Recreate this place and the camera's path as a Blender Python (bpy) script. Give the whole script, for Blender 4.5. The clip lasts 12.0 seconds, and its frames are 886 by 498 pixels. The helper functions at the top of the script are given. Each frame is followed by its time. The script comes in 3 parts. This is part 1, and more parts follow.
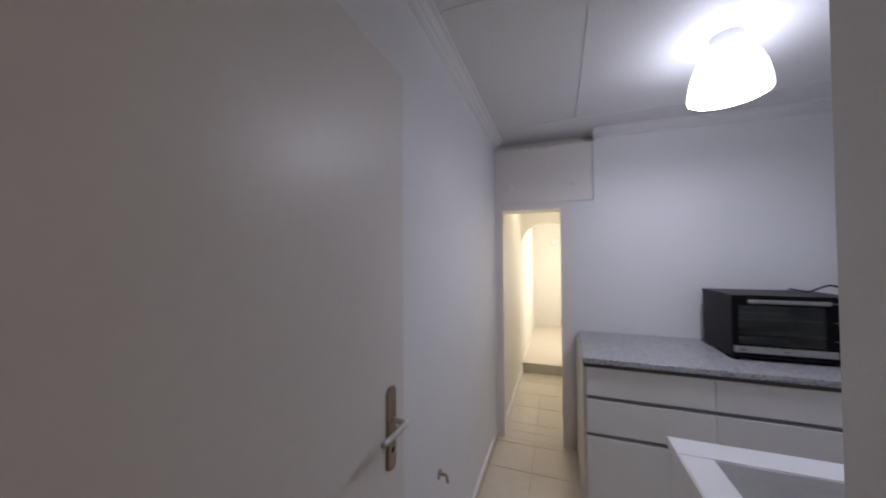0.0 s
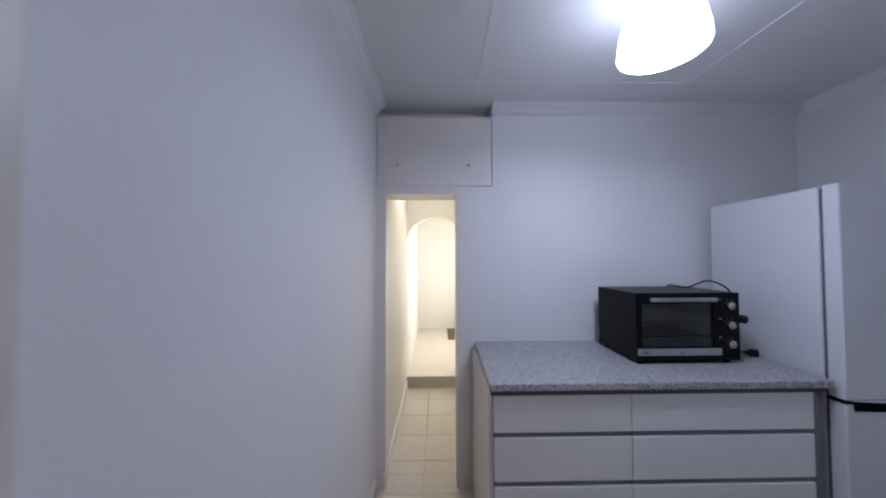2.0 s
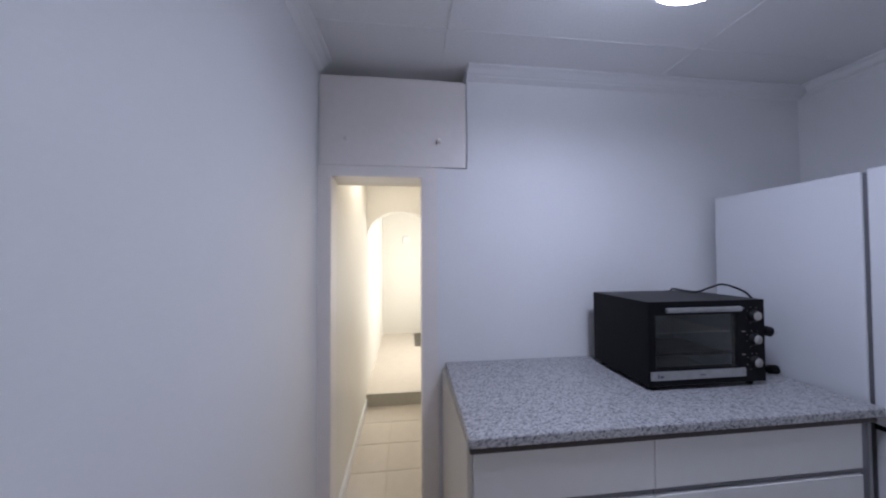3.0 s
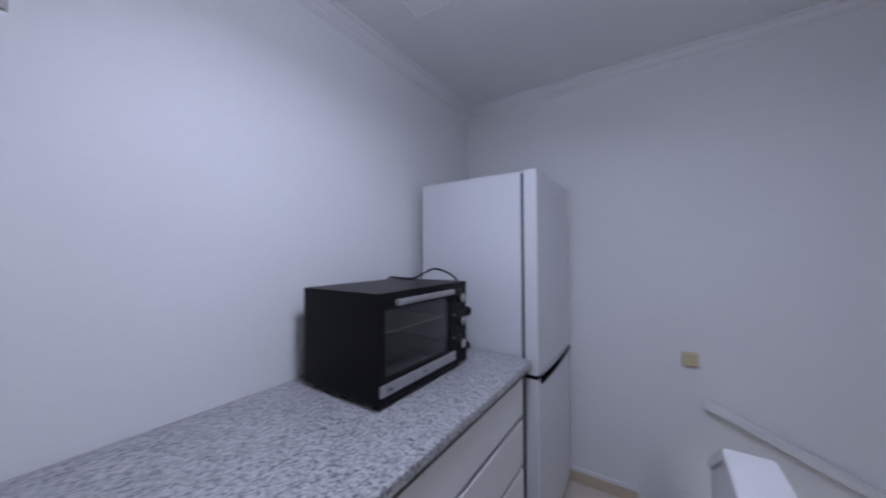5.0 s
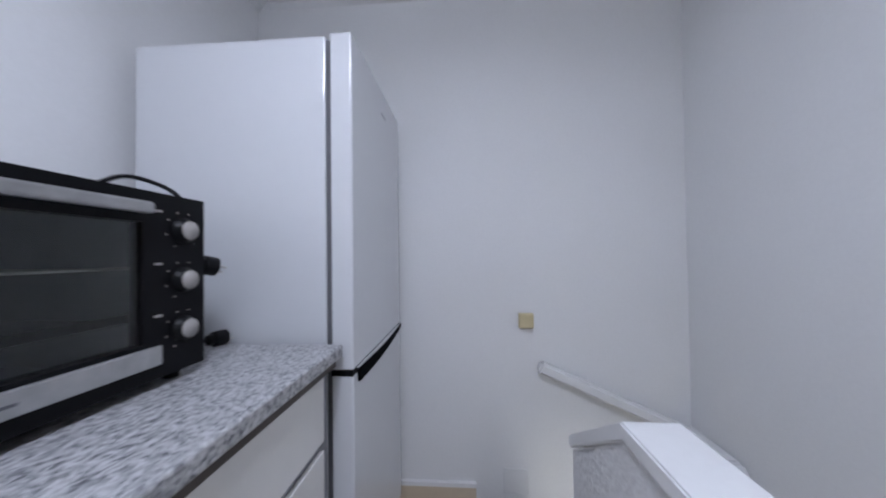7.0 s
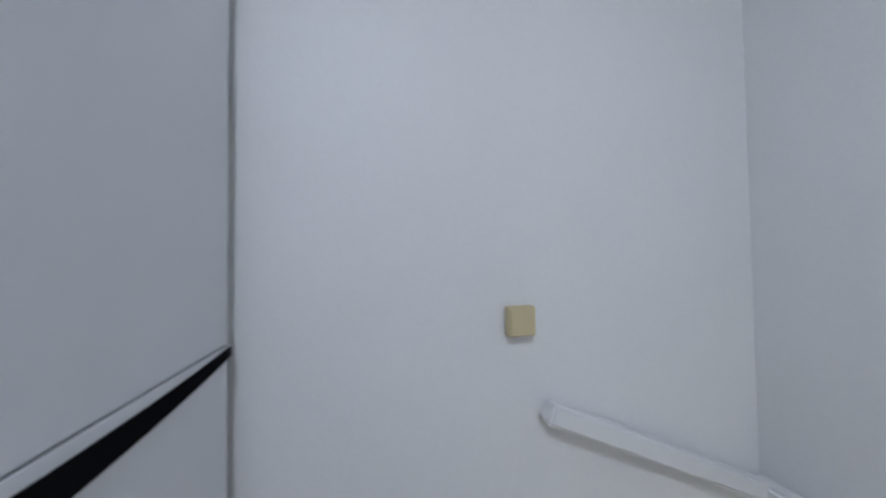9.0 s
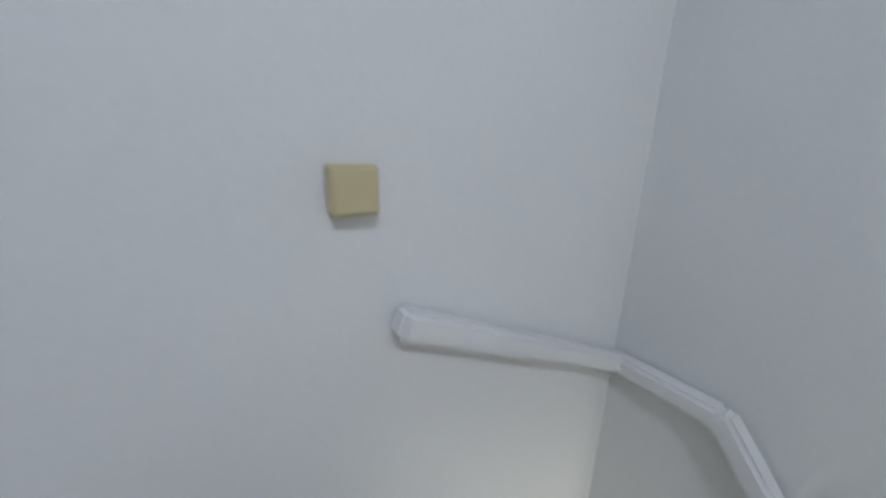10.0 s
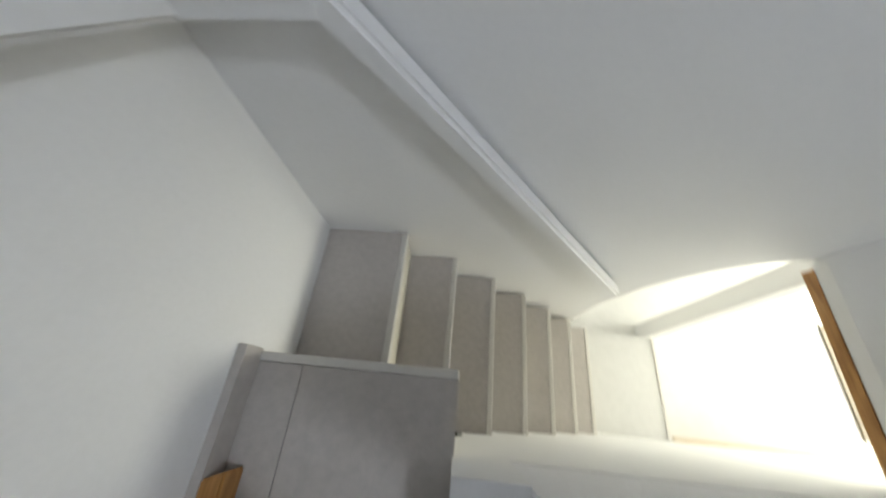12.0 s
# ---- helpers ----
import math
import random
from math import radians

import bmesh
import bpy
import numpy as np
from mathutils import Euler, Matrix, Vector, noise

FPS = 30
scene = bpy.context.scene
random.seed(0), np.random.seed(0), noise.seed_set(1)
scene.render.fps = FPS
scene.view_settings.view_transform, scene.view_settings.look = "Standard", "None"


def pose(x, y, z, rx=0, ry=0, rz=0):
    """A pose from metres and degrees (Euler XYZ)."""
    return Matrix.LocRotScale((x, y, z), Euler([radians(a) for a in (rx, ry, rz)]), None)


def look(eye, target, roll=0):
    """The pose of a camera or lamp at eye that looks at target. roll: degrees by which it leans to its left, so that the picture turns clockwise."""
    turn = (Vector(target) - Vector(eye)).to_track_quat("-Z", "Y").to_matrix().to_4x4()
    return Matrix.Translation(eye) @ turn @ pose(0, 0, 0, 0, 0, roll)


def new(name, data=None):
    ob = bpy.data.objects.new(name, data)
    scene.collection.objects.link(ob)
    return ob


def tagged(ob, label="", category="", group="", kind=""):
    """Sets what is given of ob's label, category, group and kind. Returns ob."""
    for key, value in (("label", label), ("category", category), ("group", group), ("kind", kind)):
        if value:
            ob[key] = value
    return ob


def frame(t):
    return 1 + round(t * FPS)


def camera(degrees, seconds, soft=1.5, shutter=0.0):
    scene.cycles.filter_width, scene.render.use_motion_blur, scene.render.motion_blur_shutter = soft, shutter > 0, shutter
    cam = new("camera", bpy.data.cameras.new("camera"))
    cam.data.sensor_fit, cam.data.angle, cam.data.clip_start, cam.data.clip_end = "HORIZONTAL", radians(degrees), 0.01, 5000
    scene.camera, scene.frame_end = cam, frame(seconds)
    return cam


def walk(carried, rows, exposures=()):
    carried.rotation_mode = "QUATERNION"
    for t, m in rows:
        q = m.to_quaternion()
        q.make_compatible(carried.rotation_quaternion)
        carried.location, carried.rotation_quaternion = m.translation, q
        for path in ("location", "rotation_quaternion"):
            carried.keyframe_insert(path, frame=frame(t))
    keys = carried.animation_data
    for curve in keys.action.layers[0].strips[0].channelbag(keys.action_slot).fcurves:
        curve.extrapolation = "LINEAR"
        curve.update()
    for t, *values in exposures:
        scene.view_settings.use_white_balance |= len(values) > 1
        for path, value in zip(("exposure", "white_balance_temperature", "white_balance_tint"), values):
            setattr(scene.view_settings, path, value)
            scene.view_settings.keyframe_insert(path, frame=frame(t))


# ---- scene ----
cam = camera(108.7, 12.0, soft=2.0, shutter=0.5)
PATH = [
    (0, (0.519, 0.401, 1.587), (-0.212, 2.432, 1.634), -0.3),
    (0.5, (0.438, 0.507, 1.567), (0.079, 2.636, 1.625), -0.4),
    (1, (0.419, 0.633, 1.547), (0.285, 2.789, 1.61), -0.3),
    (1.5, (0.409, 0.833, 1.544), (0.402, 2.992, 1.614), -0.1),
    (2, (0.417, 1.054, 1.545), (0.457, 3.213, 1.603), -0.2),
    (2.5, (0.419, 1.286, 1.553), (0.507, 3.444, 1.603), -0.3),
    (4.3, (0.666, 1.916, 1.525), (1.894, 3.693, 1.568), -0.5),
    (4.5, (0.69, 1.959, 1.517), (2.103, 3.593, 1.554), -0.5),
    (5, (0.756, 2.011, 1.476), (2.553, 3.209, 1.509), -0.4),
    (5.5, (0.826, 2.034, 1.394), (2.848, 2.795, 1.434), -0.5),
    (6, (0.951, 2.071, 1.295), (3.06, 2.539, 1.333), -0.5),
    (6.5, (1.132, 2.106, 1.248), (3.271, 2.397, 1.283), -0.6),
    (7, (1.361, 2.149, 1.224), (3.515, 2.304, 1.259), -0.7),
    (7.5, (1.595, 2.219, 1.191), (3.754, 2.25, 1.236), -0.8),
    (7.7, (1.697, 2.245, 1.175), (3.857, 2.216, 1.209), -0.1),
    (9.3, (2.317, 2.182, 1.028), (4.36, 1.528, 0.956), -0.8),
    (9.5, (2.367, 2.125, 1.014), (4.352, 1.334, 0.799), -0.4),
    (10, (2.487, 1.976, 0.933), (4.294, 0.939, 0.363), 0.8),
    (10.5, (2.548, 1.882, 0.811), (4.066, 0.571, 0.009), 0.0),
    (10.8, (2.615, 1.825, 0.726), (3.799, 0.386, -0.364), 0.5),
    (11, (2.61, 1.738, 0.702), (3.612, 0.342, -0.607), -0.8),
    (11.2, (2.595, 1.703, 0.671), (3.398, 0.321, -0.781), -1.0),
    (11.5, (2.55, 1.669, 0.652), (3.072, 0.379, -1.001), -1.9),
    (11.7, (2.515, 1.651, 0.635), (2.861, 0.474, -1.143), -2.1),
    (12, (2.456, 1.628, 0.63), (2.608, 0.711, -1.32), -4.4),
]
walk(cam, [(t, look(eye, target, roll)) for t, eye, target, roll in PATH],
     [(0, 0.08, 6900, 12), (1, 0.06, 6400, 11), (2, 0.16, 6100, 12), (4.5, 0.24, 6100, 13), (6.5, 0.84, 6500, 8), (8, 0.95, 6550, 3), (10, 0.95, 6850, -1),
      (11, 1.15, 7100, -2), (12, 1.1, 7250, -1)])

U = 1.08  # metres per plan unit; all plan sizes below are in plan units


# ---- world and large lights ----
world = bpy.data.worlds.new("world")
scene.world = world
world.use_nodes = True
sky = world.node_tree.nodes.new("ShaderNodeTexSky")
sky.sky_type, sky.sun_disc, sky.sun_elevation = "NISHITA", False, radians(40)
world.node_tree.links.new(sky.outputs[0], world.node_tree.nodes["Background"].inputs[0])
world.node_tree.nodes["Background"].inputs[1].default_value = 0.08

LAMP_POWER = 7.0
BULB_POWER = 46.0
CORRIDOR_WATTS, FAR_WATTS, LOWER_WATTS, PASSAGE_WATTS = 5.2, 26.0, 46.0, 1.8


def area_lamp(name, at, aim, size, watts, colour):
    data = bpy.data.lights.new(name, "AREA")
    data.shape, data.size, data.size_y = "RECTANGLE", size[0] * U, size[1] * U
    data.energy, data.color = watts, colour
    ob = new(name, data)
    ob.matrix_world = look(Vector(at) * U, Vector(aim) * U)
    return ob


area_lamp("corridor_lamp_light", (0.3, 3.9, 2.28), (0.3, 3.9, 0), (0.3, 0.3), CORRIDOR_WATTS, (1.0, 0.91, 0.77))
# added fill before the solid east wall, brightens the far room; no window there
area_lamp("far_room_fill_light", (1.07, 5.65, 1.3), (0.0, 5.65, 1.3), (1.5, 1.5), FAR_WATTS, (1.0, 0.965, 0.89))
area_lamp("lower_hall_window_light", (-1.22, 0.85, -1.28), (2.4, 1.25, -0.5), (1.2, 1.0), LOWER_WATTS, (1.0, 0.985, 0.965))
# unseen warm fill added to lift the door leaf and passage wall; no fixture
area_lamp("passage_fill_light", (0.42, -0.6, 2.36), (0.42, -0.6, 0), (0.3, 0.3), PASSAGE_WATTS, (1.0, 0.8, 0.58))


# ---- materials ----
def material(name, colour, rough=0.5, metal=0.0, vary=0.06, grain=40.0, bump=0.1, emit=None, dirt=0.0, per_piece=0.0, spec=0.5):
    """Paint, stone or plastic with grain at two scales."""
    m = bpy.data.materials.new(name)
    m.use_nodes = True
    nt = m.node_tree
    b = nt.nodes["Principled BSDF"]
    b.inputs["Roughness"].default_value, b.inputs["Metallic"].default_value = rough, metal
    b.inputs["Specular IOR Level"].default_value = spec
    co = nt.nodes.new("ShaderNodeTexCoord")
    fine, broad = nt.nodes.new("ShaderNodeTexNoise"), nt.nodes.new("ShaderNodeTexNoise")
    fine.inputs["Scale"].default_value, fine.inputs["Detail"].default_value = grain, 4
    broad.inputs["Scale"].default_value, broad.inputs["Detail"].default_value = 1.7, 3
    for n in (fine, broad):
        nt.links.new(co.outputs["Object"], n.inputs["Vector"])
    add = nt.nodes.new("ShaderNodeMath")
    add.operation = "ADD"
    nt.links.new(fine.outputs[0], add.inputs[0])
    nt.links.new(broad.outputs[0], add.inputs[1])
    last = add
    if per_piece:
        info = nt.nodes.new("ShaderNodeObjectInfo")
        mul = nt.nodes.new("ShaderNodeMath")
        mul.operation = "MULTIPLY_ADD"
        mul.inputs[1].default_value = per_piece
        nt.links.new(info.outputs["Random"], mul.inputs[0])
        nt.links.new(add.outputs[0], mul.inputs[2])
        last = mul
    ramp = nt.nodes.new("ShaderNodeMapRange")
    ramp.inputs["From Min"].default_value, ramp.inputs["From Max"].default_value = 0.6, 1.4
    ramp.inputs["To Min"].default_value, ramp.inputs["To Max"].default_value = 1 - vary, 1 + vary
    nt.links.new(last.outputs[0], ramp.inputs["Value"])
    mix = nt.nodes.new("ShaderNodeVectorMath")
    mix.operation = "SCALE"
    mix.inputs[0].default_value = colour
    nt.links.new(ramp.outputs[0], mix.inputs["Scale"])
    nt.links.new(mix.outputs[0], b.inputs["Base Color"])
    if bump:
        bn = nt.nodes.new("ShaderNodeBump")
        bn.inputs["Strength"].default_value, bn.inputs["Distance"].default_value = bump, 0.004
        nt.links.new(fine.outputs[0], bn.inputs["Height"])
        nt.links.new(bn.outputs[0], b.inputs["Normal"])
    if emit:
        b.inputs["Emission Color"].default_value = (*emit[0], 1)
        b.inputs["Emission Strength"].default_value = emit[1]
    return m


def granite(name):
    """Light grey granite with dark and pale crystals."""
    m = bpy.data.materials.new(name)
    m.use_nodes = True
    nt = m.node_tree
    b = nt.nodes["Principled BSDF"]
    b.inputs["Roughness"].default_value = 0.28
    co = nt.nodes.new("ShaderNodeTexCoord")
    v1, n1 = nt.nodes.new("ShaderNodeTexVoronoi"), nt.nodes.new("ShaderNodeTexNoise")
    v1.inputs["Scale"].default_value = 170
    n1.inputs["Scale"].default_value, n1.inputs["Detail"].default_value = 95, 5
    for n in (v1, n1):
        nt.links.new(co.outputs["Object"], n.inputs["Vector"])
    sep = nt.nodes.new("ShaderNodeSeparateColor")
    nt.links.new(v1.outputs["Color"], sep.inputs[0])
    avg = nt.nodes.new("ShaderNodeMath")
    avg.operation = "MULTIPLY_ADD"
    avg.inputs[1].default_value = 0.5
    nt.links.new(sep.outputs[0], avg.inputs[0])
    nt.links.new(n1.outputs[0], avg.inputs[2])
    ramp = nt.nodes.new("ShaderNodeValToRGB")
    e = ramp.color_ramp.elements
    e[0].position, e[0].color = 0.42, (0.09, 0.093, 0.105, 1)
    e[1].position, e[1].color = 1.0, (0.53, 0.53, 0.54, 1)
    mid = e.new(0.58)
    mid.color = (0.26, 0.26, 0.27, 1)
    mid = e.new(0.76)
    mid.color = (0.38, 0.38, 0.385, 1)
    nt.links.new(avg.outputs[0], ramp.inputs[0])
    nt.links.new(ramp.outputs[0], b.inputs["Base Color"])
    return m


def glass(name, tint, rough=0.02):
    m = bpy.data.materials.new(name)
    m.use_nodes = True
    b = m.node_tree.nodes["Principled BSDF"]
    b.inputs["Base Color"].default_value = (*tint, 1)
    b.inputs["Transmission Weight"].default_value, b.inputs["Roughness"].default_value, b.inputs["IOR"].default_value = 1.0, rough, 1.45
    return m


def wood(name, a, c):
    m = bpy.data.materials.new(name)
    m.use_nodes = True
    nt = m.node_tree
    b = nt.nodes["Principled BSDF"]
    b.inputs["Roughness"].default_value = 0.45
    co, mp = nt.nodes.new("ShaderNodeTexCoord"), nt.nodes.new("ShaderNodeMapping")
    mp.inputs["Scale"].default_value = (30, 4, 30)
    w = nt.nodes.new("ShaderNodeTexNoise")
    w.inputs["Scale"].default_value, w.inputs["Detail"].default_value = 2.0, 6
    ramp = nt.nodes.new("ShaderNodeValToRGB")
    ramp.color_ramp.elements[0].color, ramp.color_ramp.elements[1].color = (*a, 1), (*c, 1)
    ramp.color_ramp.elements[0].position, ramp.color_ramp.elements[1].position = 0.35, 0.65
    nt.links.new(co.outputs["Object"], mp.inputs["Vector"])
    nt.links.new(mp.outputs[0], w.inputs["Vector"])
    nt.links.new(w.outputs[0], ramp.inputs[0])
    nt.links.new(ramp.outputs[0], b.inputs["Base Color"])
    return m


COOL = (0.73, 0.78, 1.0)
M_WALL = material("white_wall_paint", (0.80, 0.80, 0.80), 0.55, vary=0.025, grain=90, bump=0.12)
M_CUPBOARD = material("aged_white_lacquer", (0.83, 0.785, 0.75), 0.35, vary=0.03, grain=25, bump=0.03)
M_STUCCO = material("rough_white_plaster", (0.80, 0.80, 0.81), 0.6, vary=0.05, grain=60, bump=1.0)
M_CREAM = material("cream_wall_paint", (0.80, 0.77, 0.70), 0.5, vary=0.03, grain=70, bump=0.2)
M_CEIL = material("ceiling_panel_paint", (0.80, 0.80, 0.80), 0.5, vary=0.03, grain=85, bump=0.4)
M_TRIM = material("white_gloss_paint", (0.80, 0.80, 0.80), 0.3, vary=0.02, grain=60, bump=0.04)
M_DOOR = material("off_white_door_paint", (0.74, 0.70, 0.65), 0.38, vary=0.03, grain=30, bump=0.05)
M_FRONT = material("white_lacquer", (0.80, 0.79, 0.765), 0.25, vary=0.02, grain=20, bump=0.02)
M_CARCASS = material("cream_melamine", (0.72, 0.68, 0.60), 0.4, vary=0.03, grain=30, bump=0.03)
M_ALU = material("brushed_aluminium", (0.24, 0.24, 0.26), 0.42, metal=0.6, vary=0.05, grain=80, bump=0.05)
M_STEEL = material("satin_steel", (0.62, 0.60, 0.57), 0.3, metal=1.0, vary=0.08, grain=70, bump=0.04)
M_BRASS = material("aged_brass_steel", (0.42, 0.36, 0.29), 0.35, metal=1.0, vary=0.12, grain=50, bump=0.06)
M_FRIDGE = material("white_enamel", (0.70, 0.71, 0.73), 0.16, vary=0.012, grain=25, bump=0.02)
M_GASKET = material("grey_door_seal", (0.13, 0.13, 0.14), 0.7, vary=0.05)
M_BLACK = material("black_enamel", (0.005, 0.005, 0.006), 0.38, spec=0.13, vary=0.1, grain=60, bump=0.05)
M_BLACK_PL = material("black_plastic", (0.005, 0.005, 0.006), 0.42, spec=0.18, vary=0.1, grain=60, bump=0.05)
M_GRIP = material("matt_black_plastic", (0.006, 0.006, 0.007), 0.85, spec=0.03, vary=0.1, grain=60, bump=0.02)
M_OVEN_IN = material("dark_oven_lining", (0.30, 0.32, 0.32), 0.5, metal=0.1, vary=0.15, grain=30, bump=0.05)
M_KNOB = material("silver_plastic", (0.36, 0.34, 0.32), 0.6, metal=0.1, vary=0.08)
M_STRIP = material("worn_silver_strip", (0.40, 0.40, 0.40), 0.38, metal=0.7, vary=0.25, grain=35, bump=0.05)
M_GLASS = glass("smoked_oven_glass", (0.70, 0.74, 0.73))
M_BATTEN = material("dark_brown_batten", (0.085, 0.07, 0.062), 0.6, vary=0.12, grain=50, bump=0.1)
M_GRANITE = granite("speckled_grey_granite")
M_TILE = material("cream_floor_tile", (0.66, 0.595, 0.51), 0.22, vary=0.05, grain=14, bump=0.02, per_piece=0.12)
M_GROUT = material("tan_grout", (0.66, 0.59, 0.50), 0.85, vary=0.08, grain=80, bump=0.3)
M_SKIRT = material("beige_skirting_tile", (0.60, 0.50, 0.37), 0.3, vary=0.08, grain=18, bump=0.03)
M_STONE = material("grey_stair_stone", (0.45, 0.42, 0.395), 0.5, vary=0.12, grain=45, bump=0.25, per_piece=0.1)
M_NOSING = material("pale_stair_nosing", (0.62, 0.60, 0.56), 0.45, vary=0.06, grain=50, bump=0.15)
M_RISER = material("cream_riser_tile", (0.64, 0.60, 0.52), 0.4, vary=0.05, grain=30, bump=0.1)
M_SLATE = material("charcoal_mat", (0.028, 0.031, 0.036), 0.8, vary=0.25, grain=160, bump=0.5)
M_HALLMAT = material("grey_brown_mat", (0.22, 0.19, 0.155), 0.9, vary=0.15, grain=120, bump=0.4)
M_IVORY = material("aged_ivory_plastic", (0.62, 0.53, 0.32), 0.4, vary=0.04, grain=30, bump=0.02)
M_PLATE = material("white_plastic", (0.78, 0.78, 0.78), 0.35, vary=0.02)
M_WOOD = wood("varnished_pine", (0.30, 0.13, 0.035), (0.50, 0.26, 0.08))
M_PALE = material("pale_hall_tile", (0.62, 0.615, 0.60), 0.35, vary=0.05, grain=20, bump=0.03)
M_STEPGREY = material("grey_step_tile", (0.50, 0.48, 0.42), 0.5, vary=0.1, grain=30, bump=0.1)
M_RUG = material("grey_rug", (0.12, 0.11, 0.09), 0.95, vary=0.2, grain=120, bump=0.5)
M_SHADE = material("lit_opal_shade", (0.85, 0.85, 0.85), 0.3, vary=0.01, bump=0, emit=(COOL, LAMP_POWER))
M_BULB = material("lit_bulb_opening", (0.85, 0.85, 0.85), 0.3, vary=0.01, bump=0, emit=(COOL, BULB_POWER))
M_CANOPY = material("white_lamp_canopy", (0.8, 0.8, 0.8), 0.35, vary=0.02)
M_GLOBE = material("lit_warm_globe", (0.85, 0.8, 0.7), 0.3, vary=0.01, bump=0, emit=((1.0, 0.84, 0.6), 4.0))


# ---- building helpers: sizes in plan units ----
def box(bm, x0, x1, y0, y1, z0, z1, bevel=0.0, seg=2):
    m = Matrix.Translation(Vector(((x0 + x1) / 2, (y0 + y1) / 2, (z0 + z1) / 2)) * U) @ Matrix.Diagonal(
        ((x1 - x0) * U, (y1 - y0) * U, (z1 - z0) * U, 1))
    r = bmesh.ops.create_cube(bm, size=1, matrix=m)
    if bevel:
        es = list({e for v in r["verts"] for e in v.link_edges})
        bmesh.ops.bevel(bm, geom=es, offset=bevel * U, segments=seg, profile=0.5, affect="EDGES")
    return bm


def boxes(*specs):
    bm = bmesh.new()
    for s in specs:
        box(bm, *s)
    return bm


def prism(pts, axis, a, b, bm=None):
    """A polygon in the plane across axis, drawn out from a to b along it."""
    bm = bm or bmesh.new()

    def at(p, v):
        c = {"x": (v, p[0], p[1]), "y": (p[0], v, p[1]), "z": (p[0], p[1], v)}[axis]
        return bm.verts.new(Vector(c) * U)
    lo, hi = [at(p, a) for p in pts], [at(p, b) for p in pts]
    n = len(pts)
    bm.faces.new(lo)
    bm.faces.new(hi[::-1])
    for i in range(n):
        bm.faces.new((lo[i], hi[i], hi[(i + 1) % n], lo[(i + 1) % n]))
    bmesh.ops.recalc_face_normals(bm, faces=bm.faces)
    return bm


def lathe(profile, centre, axis="z", n=40, bm=None, close=False):
    """A turned shape: (radius, height) pairs about an axis through centre."""
    bm = bm or bmesh.new()
    rings = []
    for r, h in profile:
        ring = []
        for i in range(n):
            a = 2 * math.pi * i / n
            c, s = r * math.cos(a), r * math.sin(a)
            off = {"z": (c, s, h), "y": (c, h, s), "x": (h, c, s)}[axis]
            ring.append(bm.verts.new((Vector(centre) + Vector(off)) * U))
        rings.append(ring)
    for p, q in zip(rings, rings[1:]):
        for i in range(n):
            bm.faces.new((p[i], p[(i + 1) % n], q[(i + 1) % n], q[i]))
    if close:
        bm.faces.new(rings[0])
        bm.faces.new(rings[-1])
    bmesh.ops.recalc_face_normals(bm, faces=bm.faces)
    return bm


def tube(points, radius, n=8, bm=None):
    """A round cable through points, smoothed."""
    bm = bm or bmesh.new()
    p = [Vector(q) * U for q in points]
    path = []
    for i in range(len(p) - 1):
        a, b, c, d = p[max(i - 1, 0)], p[i], p[i + 1], p[min(i + 2, len(p) - 1)]
        for k in range(6):
            t = k / 6
            path.append(0.5 * (2 * b + (c - a) * t + (2 * a - 5 * b + 4 * c - d) * t * t + (3 * b - a - 3 * c + d) * t ** 3))
    path.append(p[-1])
    rings = []
    for i, q in enumerate(path):
        d = (path[min(i + 1, len(path) - 1)] - path[max(i - 1, 0)]).normalized()
        u = d.orthogonal().normalized() if i == 0 else (u - d * u.dot(d)).normalized()
        w = d.cross(u)
        rings.append([bm.verts.new(q + (u * math.cos(2 * math.pi * k / n) + w * math.sin(2 * math.pi * k / n)) * radius * U) for k in range(n)])
    for a, b in zip(rings, rings[1:]):
        for k in range(n):
            bm.faces.new((a[k], a[(k + 1) % n], b[(k + 1) % n], b[k]))
    bm.faces.new(rings[0])
    bm.faces.new(rings[-1])
    bmesh.ops.recalc_face_normals(bm, faces=bm.faces)
    return bm


def bar(a, b, width, height, side, bm=None, cap=0.0):
    """A straight bar of rectangular section from a to b; side is the direction of its width."""
    bm = bm or bmesh.new()
    a, b, side = Vector(a) * U, Vector(b) * U, Vector(side).normalized()
    d = (b - a).normalized()
    up = side.cross(d).normalized()
    if up.z < 0:
        up = -up
    r = bmesh.ops.create_cube(bm, size=1, matrix=Matrix.Translation((a + b) / 2) @ Matrix((
        (*(side * width * U),), (*(up * height * U),), (*(b - a),))).transposed().to_4x4())
    bmesh.ops.bevel(bm, geom=list({e for v in r["verts"] for e in v.link_edges}), offset=0.009 * U, segments=3, affect="EDGES")
    bmesh.ops.recalc_face_normals(bm, faces=bm.faces)
    return bm


def mesh_of(name, bm, mat, at=(0, 0, 0), smooth=False):
    me = bpy.data.meshes.new(name)
    bmesh.ops.translate(bm, verts=bm.verts, vec=-Vector(at))
    bm.to_mesh(me)
    bm.free()
    me.materials.append(mat)
    if smooth:
        for f in me.polygons:
            f.use_smooth = True
    return me


def structure(name, bm, mat, label, category):
    return tagged(new(name, mesh_of(name, bm, mat)), label, category, kind="structure")


def thing(name, at, label, category, group=""):
    ob = new(name)
    ob.empty_display_size = 0.1
    ob.location = Vector(at) * U
    return tagged(ob, label, category, group)


def part(name, bm, mat, parent, label="", smooth=False):
    at = Vector(parent.location)
    if parent.parent:
        at = at + parent.parent.location
    ob = new(name, mesh_of(name, bm, mat, at, smooth))
    ob.parent = parent
    return tagged(ob, label)


